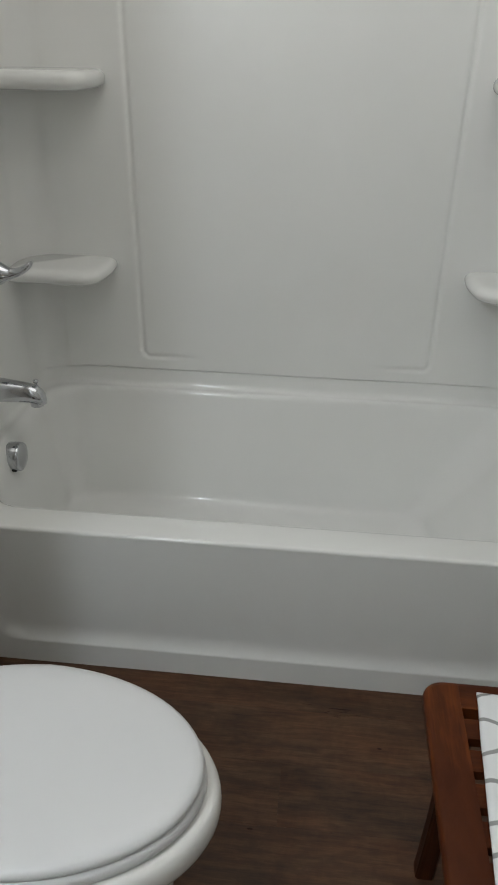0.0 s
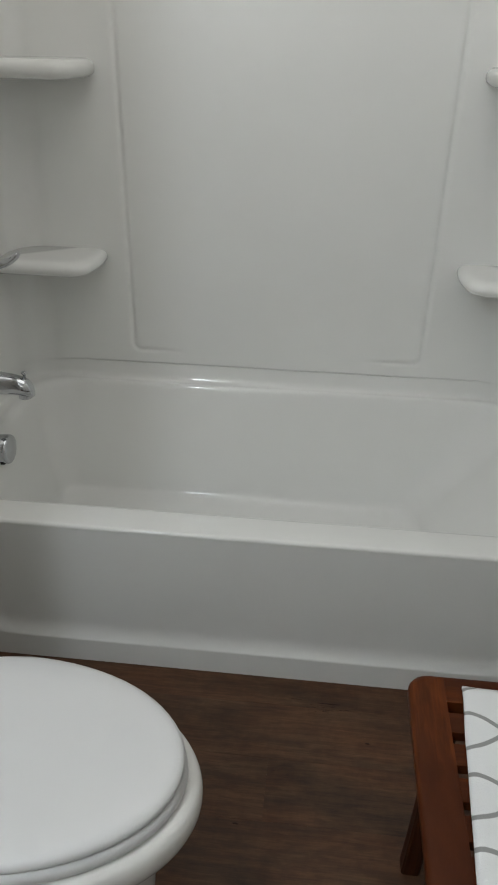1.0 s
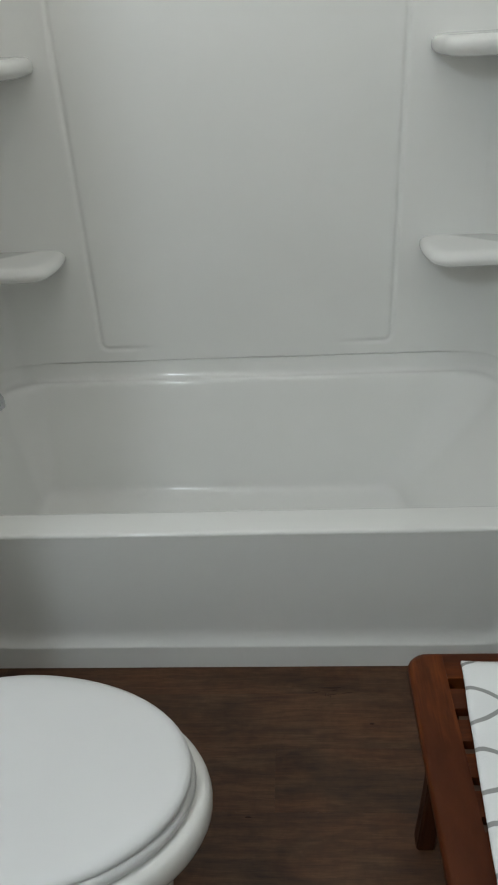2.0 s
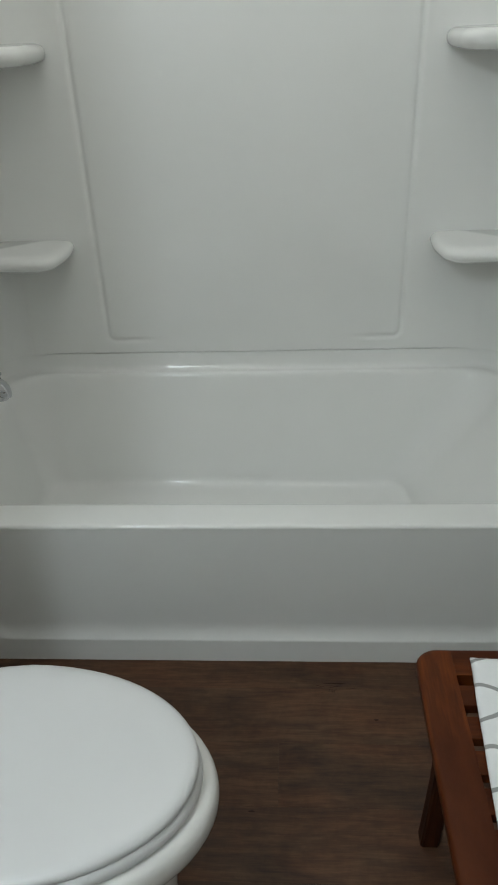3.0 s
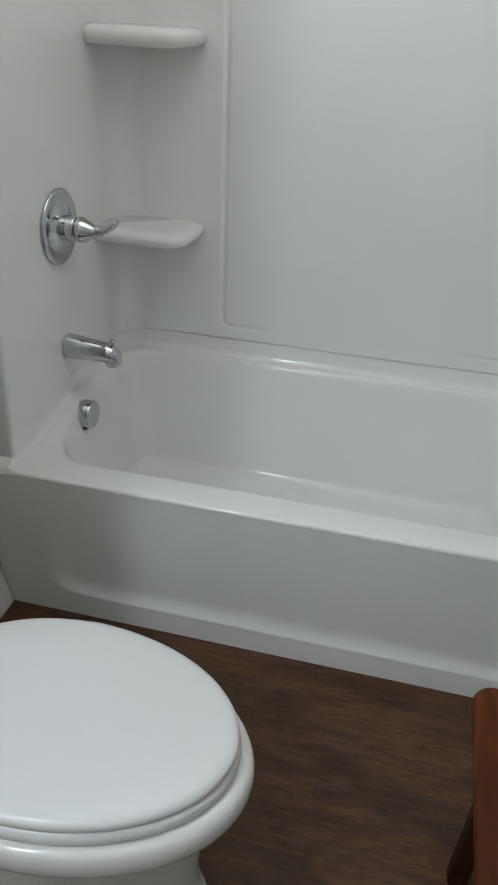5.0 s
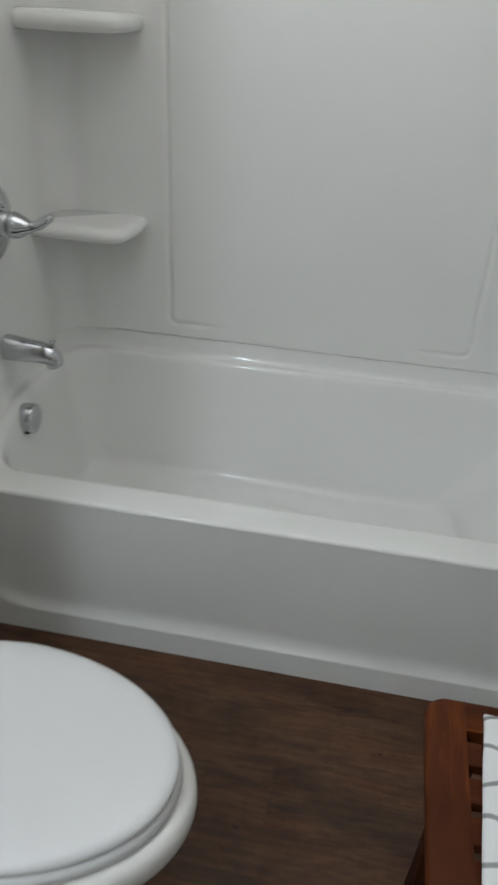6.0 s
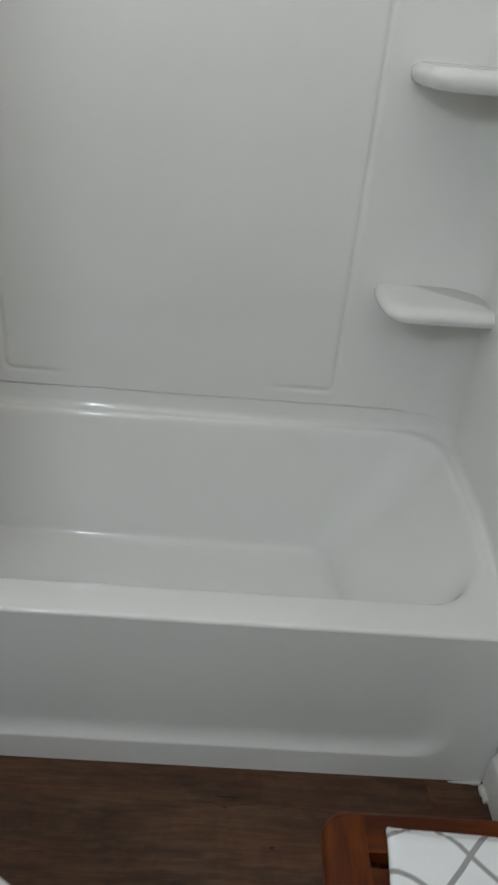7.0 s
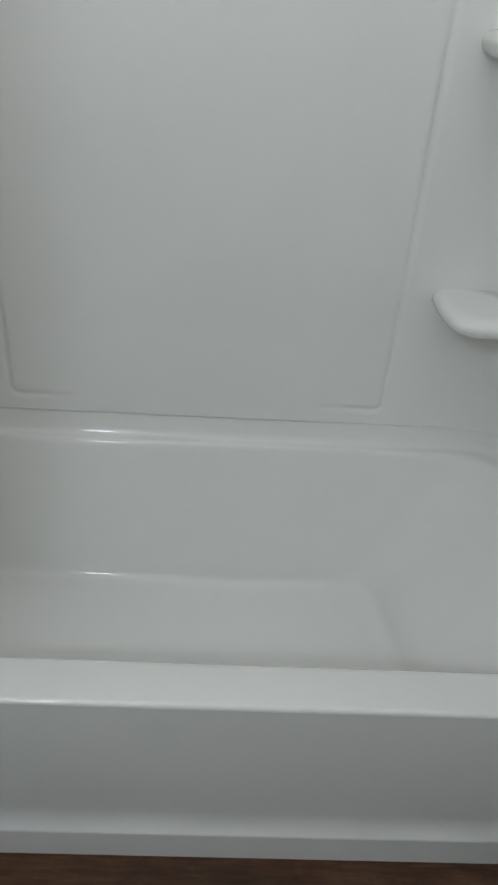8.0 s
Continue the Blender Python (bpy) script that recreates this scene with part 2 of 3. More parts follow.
def round_rect(x0, x1, y0, y1, r, rb, nx=36, ny=22, nc=10):
    """Plan points of a rectangle with round corners, from the front side, anticlockwise."""
    pts = []
    for r, cx, cy, a0, sx, sy, n in ((r, x1 - r, y0 + r, -90, x0 + r, y0, nx), (rb, x1 - rb, y1 - rb, 0, x1, y0 + r, ny),
                                     (rb, x0 + rb, y1 - rb, 90, x1 - rb, y1, nx), (r, x0 + r, y0 + r, 180, x0, y1 - rb, ny)):
        ex, ey = cx + r * math.cos(radians(a0)), cy + r * math.sin(radians(a0))
        for i in range(n):
            pts.append((mix(sx, ex, i / n), mix(sy, ey, i / n)))
        for i in range(nc):
            a = radians(a0 + 90 * i / nc)
            pts.append((cx + r * math.cos(a), cy + r * math.sin(a)))
    return pts


def turned(profile, axis_at, n=40, axis="x"):
    """A turned body: (along, radius) pairs about an axis."""
    rings = []
    for s, r in profile:
        ring = []
        for i in range(n):
            a = 2 * math.pi * i / n
            if axis == "x":
                ring.append((axis_at[0] + s, axis_at[1] + r * math.cos(a), axis_at[2] + r * math.sin(a)))
            else:
                ring.append((axis_at[0] + r * math.cos(a), axis_at[1] + r * math.sin(a), axis_at[2] + s))
        rings.append(ring)
    return finish(loft(rings))


# ---- room ----
LEFT, RIGHT, NEAR, TOP = -0.030, 1.536, -2.30, 2.42
BACK = 0.79
tagged(part("wall_north", box(LEFT - 0.10, BACK, -0.05, RIGHT + 0.10, BACK + 0.10, TOP), PAINT), "painted white wall behind the tub", "wall", kind="structure")
tagged(part("wall_west", box(LEFT - 0.10, NEAR, -0.05, LEFT, BACK, TOP), WALL_PAINT), "greige painted bathroom side wall", "wall", kind="structure")
tagged(part("wall_east", box(RIGHT, NEAR, -0.05, RIGHT + 0.10, BACK, TOP), WALL_PAINT), "greige painted bathroom side wall", "wall", kind="structure")
tagged(part("wall_south", box(LEFT - 0.10, NEAR - 0.10, -0.05, RIGHT + 0.10, NEAR, TOP), WALL_PAINT), "greige painted wall closing the room", "wall", kind="structure")
tagged(part("ceiling", box(LEFT - 0.10, NEAR - 0.10, TOP, RIGHT + 0.10, BACK + 0.10, TOP + 0.08), PAINT), "plain white painted ceiling", "ceiling", kind="structure")
# Unseen block, added only to keep the bulb off the tub's left end.
tagged(part("shade_block", box(LEFT, -0.80, 0.772, 0.197, -0.42, 2.00, 0.004), WALL_PAINT), "unseen greige block above the toilet tank, added to shade the tub's left end", "wall", kind="structure")
floor = tagged(part("floor", box(LEFT, NEAR, -0.05, RIGHT, BACK, -0.004), SUB), "dark brown wood-look vinyl plank floor", "floor", kind="structure")


def baseboard(x0, x1, name):
    run = -1 if x0 > 0.5 else 1
    if run < 0:
        prof = [(0, 0), (0.012, 0), (0.012, 0.078), (0.010, 0.086), (0.006, 0.090), (0.004, 0.098), (0, 0.100)]
    else:
        prof = [(0, 0), (0.031, 0), (0.031, 0.008), (0.027, 0.018), (0.012, 0.078), (0.008, 0.096), (0.005, 0.102), (0, 0.103)]
    wall = x1 if run < 0 else x0
    rings = [[(wall + run * px, y, pz) for px, pz in prof] for y in (NEAR, -0.004)]
    ob = tagged(part(name, finish(loft(rings), False), TRIM), "white painted baseboard ending at the tub", "baseboard", kind="structure")
    return ob


baseboard(LEFT, 0.0, "baseboard")
right_board = baseboard(1.524, RIGHT, "baseboard")
lumps = []
for i in range(9):
    y = mix(-0.012, -0.050, i / 8)
    r = 0.0065 + 0.003 * noise.noise((i * 0.7, 3.1, 0.4))
    x = 1.519 + 0.003 * noise.noise((i * 0.9, 1.7, 5.0))
    lumps.append([(x + r * math.cos(a), y, 0.004 + r * math.sin(a)) for a in [2 * math.pi * k / 8 for k in range(8)]])
part("caulk_bead", finish(loft(lumps)), CAULK, right_board, "rough smeared white caulk")
lumps = []
for i in range(15):
    x = mix(1.520, 1.450, i / 14)
    r = max(0.0008, 0.0052 * (1 - i / 14) ** 0.8 + 0.0022 * noise.noise((i * 0.8, 6.1, 0.4)))
    lumps.append([(x, -0.003 + 1.3 * r * math.cos(a), 0.002 + r * math.sin(a)) for a in [2 * math.pi * k / 8 for k in range(8)]])
part("caulk_bead", finish(loft(lumps)), CAULK, right_board, "rough smeared white caulk")

# ---- bathtub ----
tub = thing("bathtub", "white glossy acrylic alcove bathtub with a raised back ledge", "bathtub", (0.768, 0.39, 0))


def rim_height(y):
    return 0.3935 + 0.0455 * smooth01(0.10, 0.40, y)


FRONT_DROP = {0.0532: 0.0125, 0.053: 0.010, 0.051: 0.0065, 0.038: 0.003, 0.018: 0.001}


def shell_z(kind, y, value):
    if kind == "edge":
        return rim_height(y) + value * smooth01(0.03, 0.12, y) - FRONT_DROP[value] * (1 - smooth01(0.018, 0.034, y))
    return rim_height(y) + value


rows = []


def tub_ring(x0, x1, y0, y1, r, zf, skew=0.0, rb=None):
    plan = round_rect(x0, x1, y0, y1, r, min(rb or min(max(r, 0.096), 0.11), (y1 - y0) / 2 - 0.004))
    rows.append([(x + skew * smooth01(0.85, 1.2, x) * (0.65 - y) / 0.49, y, zf(y)) for x, y in plan])


tub_ring(-0.028, 1.5345, 0.0187, 0.774, 0.012, lambda y: shell_z("edge", y, 0.0532))
tub_ring(0.0130, 1.5220, 0.0184, 0.7702, 0.013, lambda y: shell_z("edge", y, 0.053))
tub_ring(0.0135, 1.5215, 0.0185, 0.7694, 0.014, lambda y: shell_z("edge", y, 0.051))
tub_ring(0.0148, 1.5202, 0.0205, 0.7680, 0.018, lambda y: shell_z("edge", y, 0.038))
tub_ring(0.016, 1.519, 0.0245, 0.7652, 0.024, lambda y: shell_z("edge", y, 0.018))
tub_ring(0.0185, 1.5165, 0.0272, 0.7615, 0.027, lambda y: shell_z("in", y, 0.006 * smooth01(0.05, 0.2, y) - 0.0005 * (1 - smooth01(0.03, 0.05, y))))
tub_ring(0.022, 1.513, 0.032, 0.7570, 0.03, lambda y: shell_z("in", y, 0.0022 * smooth01(0.05, 0.2, y)))
tub_ring(0.029, 1.507, 0.042, 0.7515, 0.04, lambda y: shell_z("in", y, 0.0003))
tub_ring(0.036, 1.503, 0.070, 0.7455, 0.06, lambda y: shell_z("in", y, 0))
tub_ring(0.041, 1.497, 0.098, 0.7420, 0.105, lambda y: shell_z("in", y, -0.0005))
tub_ring(0.046, 1.492, 0.107, 0.7388, 0.125, lambda y: shell_z("in", y, -0.0025))
tub_ring(0.051, 1.487, 0.113, 0.7352, 0.135, lambda y: shell_z("in", y, -0.0075))
tub_ring(0.057, 1.482, 0.117, 0.7318, 0.140, lambda y: shell_z("in", y, -0.016))
tub_ring(0.062, 1.476, 0.120, 0.7282, 0.145, lambda y: shell_z("in", y, -0.028))
for k in range(1, 11):
    t = k / 10
    ease = t * t * 0.25 + t * 0.75
    tub_ring(mix(0.062, 0.118, ease), mix(1.476, 1.225, ease), mix(0.120, 0.160, t), mix(0.7282, 0.650, t), mix(0.145, 0.095, t),
             lambda y, t=t: mix(rim_height(y) - 0.028, 0.128, t), 0.065 * t, mix(0.11, 0.058, t))
for inset, z in ((0.004, 0.114), (0.011, 0.105), (0.021, 0.099), (0.036, 0.0955), (0.06, 0.094), (0.12, 0.0935), (0.17, 0.093)):
    tub_ring(0.118 + inset, 1.225 - inset * 1.3, 0.160 + inset, 0.650 - inset, max(0.095 - inset * 0.4, 0.02), lambda y, z=z: z, 0.065, max(0.058 - inset * 0.3, 0.02))
part("basin", finish(loft(rows, False, True)), ACRYLIC, tub).matrix_parent_inverse = Matrix.Translation((-0.768, -0.39, 0))


def apron_y(x, z):
    face = 0.002 + 0.0165 * z / 0.3835
    hollow = mix(0.0195, 0.0205, min(1.0, max(0.0, (0.368 - z) / 0.25)) ** 1.6)
    if z < 0.116:
        t = min(1.0, max(0.0, (z - 0.064) / 0.052))
        hollow = mix(face, hollow, 1 - (1 - t) ** 2.5)
    low = max(0.0, 0.070 - max(0.0, z - 0.064))
    dx = max(0.205 - x, x - 1.338) + 0.070 - math.sqrt(0.070 ** 2 - low ** 2)
    m = 1 - smooth01(0.030, 0.105, dx)
    return mix(face, hollow, m)


ax = stations(-0.028, 1.535, 60, ((0.14, 0.06, 24), (1.40, 0.06, 24)))
az = [0.0, 0.004] + stations(0.012, 0.3835, 34, ((0.093, 0.035, 28),))
apron = grid(ax, az, lambda x, z: (x, apron_y(x, z), z))
part("apron", finish(apron), ACRYLIC, tub).matrix_parent_inverse = Matrix.Translation((-0.768, -0.39, 0))


def under(ob, parent):
    """Keep the part where it was modelled, in world metres."""
    ob.parent = parent
    ob.matrix_parent_inverse = Matrix() if parent.parent else Matrix.Translation(-parent.location)
    return ob


OVX, OVY, OVZ = 0.055, 0.360, 0.385
cover = under(part("overflow_cover", turned([(-0.022, 0.034), (-0.018, 0.0395), (0.020, 0.0405), (0.031, 0.0402), (0.035, 0.038), (0.0365, 0.034), (0.037, 0.014), (0.037, 0.0)], (OVX, OVY, OVZ)), CHROME, None, "round chrome overflow cover"), tub)
under(part("drain_slot", turned([(-0.008, 0.0), (-0.008, 0.0045), (-0.004, 0.0075), (0.004, 0.0075), (0.008, 0.0045), (0.008, 0.0)], (OVX + 0.020, OVY - 0.0262, OVZ - 0.0262), 16), DARK, None, "near-black body for the shade in the overflow opening"), cover)

# ---- tub surround ----
surround = thing("tub_surround", "white moulded tub surround with corner shelves", "tub surround", (0.768, 0.77, 0.49))
WALL_Y, WALL_Z1 = 0.766, 1.98
PX0, PX1, PZ0 = 0.341, 1.203, 0.535


def groove(d, width, depth):
    return depth * math.exp(-(d / width) ** 2)


def back_point(x, z):
    lift = 0.011 * max(0.0, z - PZ0)
    x0, x1 = PX0 - lift, PX1 + lift
    inside_x = min(x - x0, x1 - x)
    rise = z - PZ0
    r = 0.022
    if inside_x < r and rise < r:
        d = r - math.hypot(r - inside_x, r - rise)
    else:
        d = min(inside_x, rise)
    fade = 1.0
    if rise < 0.05 and rise < inside_x:
        mid = min(x - x0, x1 - x)
        fade = 1 - smooth01(0.06, 0.20, mid)
    step = 0.0010 * smooth01(-0.006, 0.010, d) * fade
    y = WALL_Y + groove(d, 0.0078, 0.0050) * fade - step
    y += 0.0012 * noise.noise((x * 1.7, z * 1.3, 0.3)) * smooth01(0.105, 0.2, x) * smooth01(1.430, 1.33, x)
    y += 0.0022 * (1 - smooth01(0.4932, 0.4972, z)) * smooth01(0.105, 0.18, x) * smooth01(1.430, 1.355, x)
    end = 1 - smooth01(0.105, 0.18, x) * smooth01(1.430, 1.355, x)
    return (x, y, z - 0.0024 * end * (1 - smooth01(0.4932, 0.54, z)))


bx = stations(0.105, 1.430, 70, ((PX0 - 0.006, 0.030, 40), (PX1 + 0.006, 0.030, 40)))
bz = stations(0.4932, WALL_Z1, 80, ((0.4967, 0.0035, 6), (PZ0, 0.026, 36)))
under(part("back_panel", finish(grid(bx, bz, back_point)), SURROUND), surround)


def end_plan(side):
    """Plan of an end panel, from its front flange round the coved corner to the back panel."""
    pts = [(-0.029 if side < 0 else -0.011, 0.058), (0.006, 0.058), (0.013, 0.062), (0.016, 0.071)]
    pts += [(0.016, mix(0.071, 0.665, i / 24)) for i in range(1, 25)]
    for i in range(1, 15):
        a = radians(180 - 90 * i / 14)
        pts.append((0.105 + 0.089 * math.cos(a), 0.665 + 0.101 * math.sin(a)))
    return [(x if side < 0 else 1.535 - x, y) for x, y in pts]


for side in (-1, 1):
    plan = end_plan(side)
    rings = []
    for k in range(50):
        ring = []
        for x, y in plan:
            z0 = rim_height(y) + 0.053 * smooth01(0.03, 0.12, y) + mix(-0.003, -0.0012, smooth01(0.45, 0.70, y))
            z = mix(z0, WALL_Z1, (k / 49) ** 1.3)
            wob = 0.0010 * noise.noise((y * 2.0, z * 1.5, 4.0 + side)) * smooth01(0.70, 0.60, y)
            ring.append((x + wob, y, z))
        rings.append(ring)
    under(part("end_panel", finish(loft(rings, False, False, False)), SURROUND), surround)


def shelf(side, ztop, tall):
    """A moulded corner shelf with a soft lip, narrowing below."""
    out = [(0.010, 0.772), (0.010, 0.585)]
    out += [(mix(0.010, 0.222, i / 10), mix(0.585, 0.578, i / 10)) for i in range(1, 11)]
    for i in range(1, 13):
        a = radians(-90 + 78 * i / 12)
        out.append((0.222 + 0.050 * math.cos(a), 0.628 + 0.050 * math.sin(a)))
    out += [(mix(0.2709, 0.2765, i / 14) + 0.007 * math.sin(math.pi * i / 14), mix(0.6176, 0.772, i / 14)) for i in range(1, 15)]
    cx, cy = 0.10, 0.772

    def ring(shrink, z):
        pts = []
        for x, y in out:
            fx = (x - cx) * (1 - shrink / 0.17) + cx if x > 0.011 else x
            fy = (y - cy) * (1 - shrink / 0.19) + cy if y < 0.771 else y
            flare = 0.0012 * max(0.0, 1 - shrink / 0.02) * smooth01(0.735, 0.772, y) ** 2 * (1 if z > ztop - tall * 0.5 else -1)
            pts.append((fx if side < 0 else 1.546 - fx, fy, z + flare))
        return pts
    spec = [(0.060, 0.0), (0.045, -0.0001), (0.034, -0.0003), (0.026, -0.0008), (0.020, -0.0016), (0.014, -0.0032), (0.0085, -0.0060), (0.004, -0.0102), (0.001, -0.0156), (0.0, -0.021),
            (0.0005, -tall * 0.58), (0.003, -tall * 0.72), (0.008, -tall * 0.84), (0.016, -tall * 0.93), (0.028, -tall * 0.98), (0.05, -tall), (0.12, -tall - 0.001)]
    bm = loft([ring(s, ztop + dz) for s, dz in spec], True, True)
    return finish(bm)


for side in (-1, 1):
    for ztop, tall in ((0.839, 0.043), (1.330, 0.048)):
        under(part("shelf", shelf(side, ztop, tall), ACRYLIC), surround)

# ---- tub spout and valve ----
FY = 0.381
spout = thing("tub_spout", "polished chrome tub spout with pull-up diverter", "faucet", (0.016, FY, 0.575))
rings = []
for x, top, low, ry in ((0.0165, 0.605, 0.545, 0.028), (0.0185, 0.607, 0.542, 0.0305), (0.024, 0.6085, 0.541, 0.0315), (0.050, 0.6045, 0.541, 0.0300),
                        (0.080, 0.600, 0.541, 0.0280), (0.110, 0.5955, 0.5405, 0.0262), (0.131, 0.5915, 0.5395, 0.0252), (0.146, 0.5855, 0.537, 0.0238),
                        (0.156, 0.577, 0.535, 0.0210), (0.163, 0.567, 0.534, 0.0165), (0.1665, 0.557, 0.534, 0.010), (0.168, 0.549, 0.536, 0.005)):
    ring = []
    for i in range(36):
        a = 2 * math.pi * i / 36
        c, s = math.cos(a), math.sin(a)
        pw = 0.8 if s < 0 else 1.0
        tilt = 0.030 * max(0.0, x - 0.024)
        ring.append((x, FY + ry * abs(c) ** pw * (1 if c > 0 else -1), tilt + (top + low) / 2 + (top - low) / 2 * abs(s) ** pw * (1 if s > 0 else -1)))
    rings.append(ring)
under(part("spout_body", finish(loft(rings)), CHROME), spout)
nozzle = turned([(-0.036, 0.0), (-0.036, 0.013), (-0.0355, 0.0165), (-0.034, 0.0178), (-0.010, 0.0182), (0.0, 0.016)], (0.143, FY, 0.5690), 28, "z")
under(part("nozzle", nozzle, CHROME), spout)
knob = turned([(0.0, 0.0035), (0.010, 0.0035), (0.011, 0.0065), (0.0135, 0.0078), (0.0165, 0.0075), (0.018, 0.005), (0.0182, 0.0)], (0.146, FY, 0.5897), 20, "z")
under(part("diverter_knob", knob, CHROME), spout)

VZ = 0.888
valve = thing("shower_valve", "chrome shower valve with round plate and curved lever", "faucet", (0.016, FY, VZ))
plate = turned([(0.0, 0.091), (0.003, 0.0932), (0.006, 0.0926), (0.0088, 0.0888), (0.0100, 0.082), (0.0080, 0.074), (0.0065, 0.066), (0.0085, 0.058), (0.0150, 0.050), (0.019, 0.042), (0.0200, 0.030), (0.0200, 0.0)], (0.0165, FY, VZ), 56)
escutcheon = under(part("escutcheon", plate, CHROME), valve)
sleeve = turned([(0.018, 0.031), (0.022, 0.0315), (0.046, 0.030), (0.050, 0.029), (0.051, 0.022)], (0.0165, FY, VZ), 36)
under(part("sleeve", sleeve, CHROME), valve)
under(part("gap_ring", turned([(0.050, 0.020), (0.050, 0.0265), (0.053, 0.0265), (0.053, 0.020)], (0.0165, FY, VZ), 30), DARK, None, "near-black ring for the shade in the gap behind the lever"), valve)
rings = []
for x, zc, ry, rz in ((0.0695, 0.0, 0.024, 0.024), (0.0705, 0.0, 0.0300, 0.0300), (0.074, 0.0, 0.032, 0.032), (0.082, -0.0005, 0.0312, 0.0312), (0.092, -0.0015, 0.0275, 0.0275),
                      (0.103, -0.0015, 0.0220, 0.0215), (0.114, -0.0015, 0.0170, 0.0155), (0.125, 0.0005, 0.0140, 0.0125), (0.137, 0.0035, 0.0130, 0.0108), (0.148, 0.0085, 0.0135, 0.0095),
                      (0.158, 0.0150, 0.0145, 0.0090), (0.166, 0.0212, 0.0145, 0.0085), (0.171, 0.0255, 0.0125, 0.0070), (0.1735, 0.0278, 0.008, 0.004)):
    rings.append([(x - 0.25 * rz * math.sin(a) * smooth01(0.11, 0.155, x), FY + ry * math.cos(a), VZ + zc + rz * math.sin(a)) for a in [2 * math.pi * i / 32 for i in range(32)]])
under(part("lever_handle", finish(loft(rings)), CHROME), valve)
for dy, dz in ((0.040, 0.036), (-0.040, 0.036)):
    under(part("screw", turned([(0.0155, 0.005), (0.0215, 0.005), (0.0225, 0.003), (0.0225, 0.0)], (0.0165, FY + dy * 0.9, VZ + dz * 0.9), 14), CHROME), escutcheon)

# ---- toilet ----
TX, TY = 0.450, -0.6225
toilet = thing("toilet", "white china toilet with closed plastic lid", "toilet", (TX, TY, 0))


def bowl_plan(a, b_half, back, n=72):
    """Egg plan: an ellipse ahead, a flatter back towards the wall."""
    pts = []
    for i in range(n):
        t = 2 * math.pi * i / n
        c, s = math.cos(t), math.sin(t)
        if c >= 0:
            pts.append((TX + a * c, TY + b_half * s))
        else:
            k = abs(c) ** 0.75
            pts.append((TX - back * k, TY + b_half * (abs(s) ** (1.0)) * (1 if s > 0 else -1) * (1 - 0.12 * k)))
    return pts


def egg(spec):
    return finish(loft([[(x, y, z) for x, y in bowl_plan(a, bh, bk)] for a, bh, bk, z in spec]))


under(part("lid", egg([(0.2820, 0.1720, 0.2230, 0.4205), (0.2975, 0.1875, 0.2350, 0.4206), (0.3008, 0.1908, 0.2382, 0.4215), (0.3020, 0.1920, 0.2392, 0.4250), (0.3015, 0.1915, 0.2390, 0.4295),
                       (0.2995, 0.1895, 0.2370, 0.4340), (0.2940, 0.1840, 0.2320, 0.4375), (0.2840, 0.1740, 0.2230, 0.4397), (0.2600, 0.1520, 0.2000, 0.4411), (0.2000, 0.1060, 0.1550, 0.4421), (0.1000, 0.0460, 0.0950, 0.4425)]), SEAT), toilet)
seat = under(part("seat", egg([(0.2750, 0.1660, 0.2170, 0.3925), (0.2960, 0.1860, 0.2350, 0.3925), (0.3030, 0.1930, 0.2400, 0.3958), (0.3055, 0.1955, 0.2420, 0.4012), (0.3055, 0.1955, 0.2415, 0.4065), (0.3042, 0.1942, 0.2402, 0.4125), (0.3000, 0.1900, 0.2370, 0.4168), (0.2960, 0.1860, 0.2345, 0.4182), (0.2700, 0.1610, 0.2100, 0.4184)]), SEAT), toilet)
for dy in (-0.075, 0.075):
    under(part("hinge", box(TX - 0.250, TY + dy - 0.022, 0.393, TX - 0.216, TY + dy + 0.022, 0.434, 0.006), SEAT), seat)
under(part("bowl", egg([(0.2820, 0.1740, 0.2600, 0.3910), (0.3080, 0.1960, 0.2740, 0.3908), (0.3165, 0.2015, 0.2780, 0.3885), (0.3225, 0.2050, 0.2800, 0.3830), (0.3262, 0.2066, 0.2810, 0.3730), (0.3275, 0.2070, 0.2810, 0.3620),
                        (0.3260, 0.2050, 0.2800, 0.3480), (0.3210, 0.2000, 0.2770, 0.3345), (0.3130, 0.1925, 0.2730, 0.3220), (0.3030, 0.1830, 0.2680, 0.3110), (0.2925, 0.1735, 0.2630, 0.3020),
                        (0.2885, 0.1695, 0.2615, 0.2994), (0.2830, 0.1640, 0.2590, 0.2975), (0.2650, 0.1460, 0.2550, 0.2962)]), CHINA), toilet)
under(part("pedestal", egg([(0.2720, 0.1530, 0.2570, 0.3000), (0.2640, 0.1420, 0.2550, 0.2803), (0.2560, 0.1300, 0.2530, 0.2388), (0.2490, 0.1200, 0.2510, 0.1869), (0.2440, 0.1130, 0.2510, 0.1246), (0.2440, 0.1120, 0.2530, 0.0727), (0.2500, 0.1170, 0.2570, 0.0363), (0.2600, 0.1260, 0.2620, 0.0166), (0.2630, 0.1290, 0.2640, 0.0042), (0.2630, 0.1290, 0.2640, 0.0000)]), CHINA), toilet)
under(part("tank", box(0.008, TY - 0.215, 0.385, 0.205, TY + 0.215, 0.735, 0.022, 4), CHINA, sharp=60), toilet)
under(part("tank_lid", box(0.002, TY - 0.226, 0.735, 0.215, TY + 0.226, 0.768, 0.012, 3), CHINA, sharp=60), toilet)

# ---- bench ----
BX0, BX1, BY0, BY1, BT = 1.093, 1.470, -0.842, -0.383, 0.430
bench = thing("slatted_bench", "reddish-brown oiled teak bench with slatted seat", "bench", ((BX0 + BX1) / 2, (BY0 + BY1) / 2, 0))
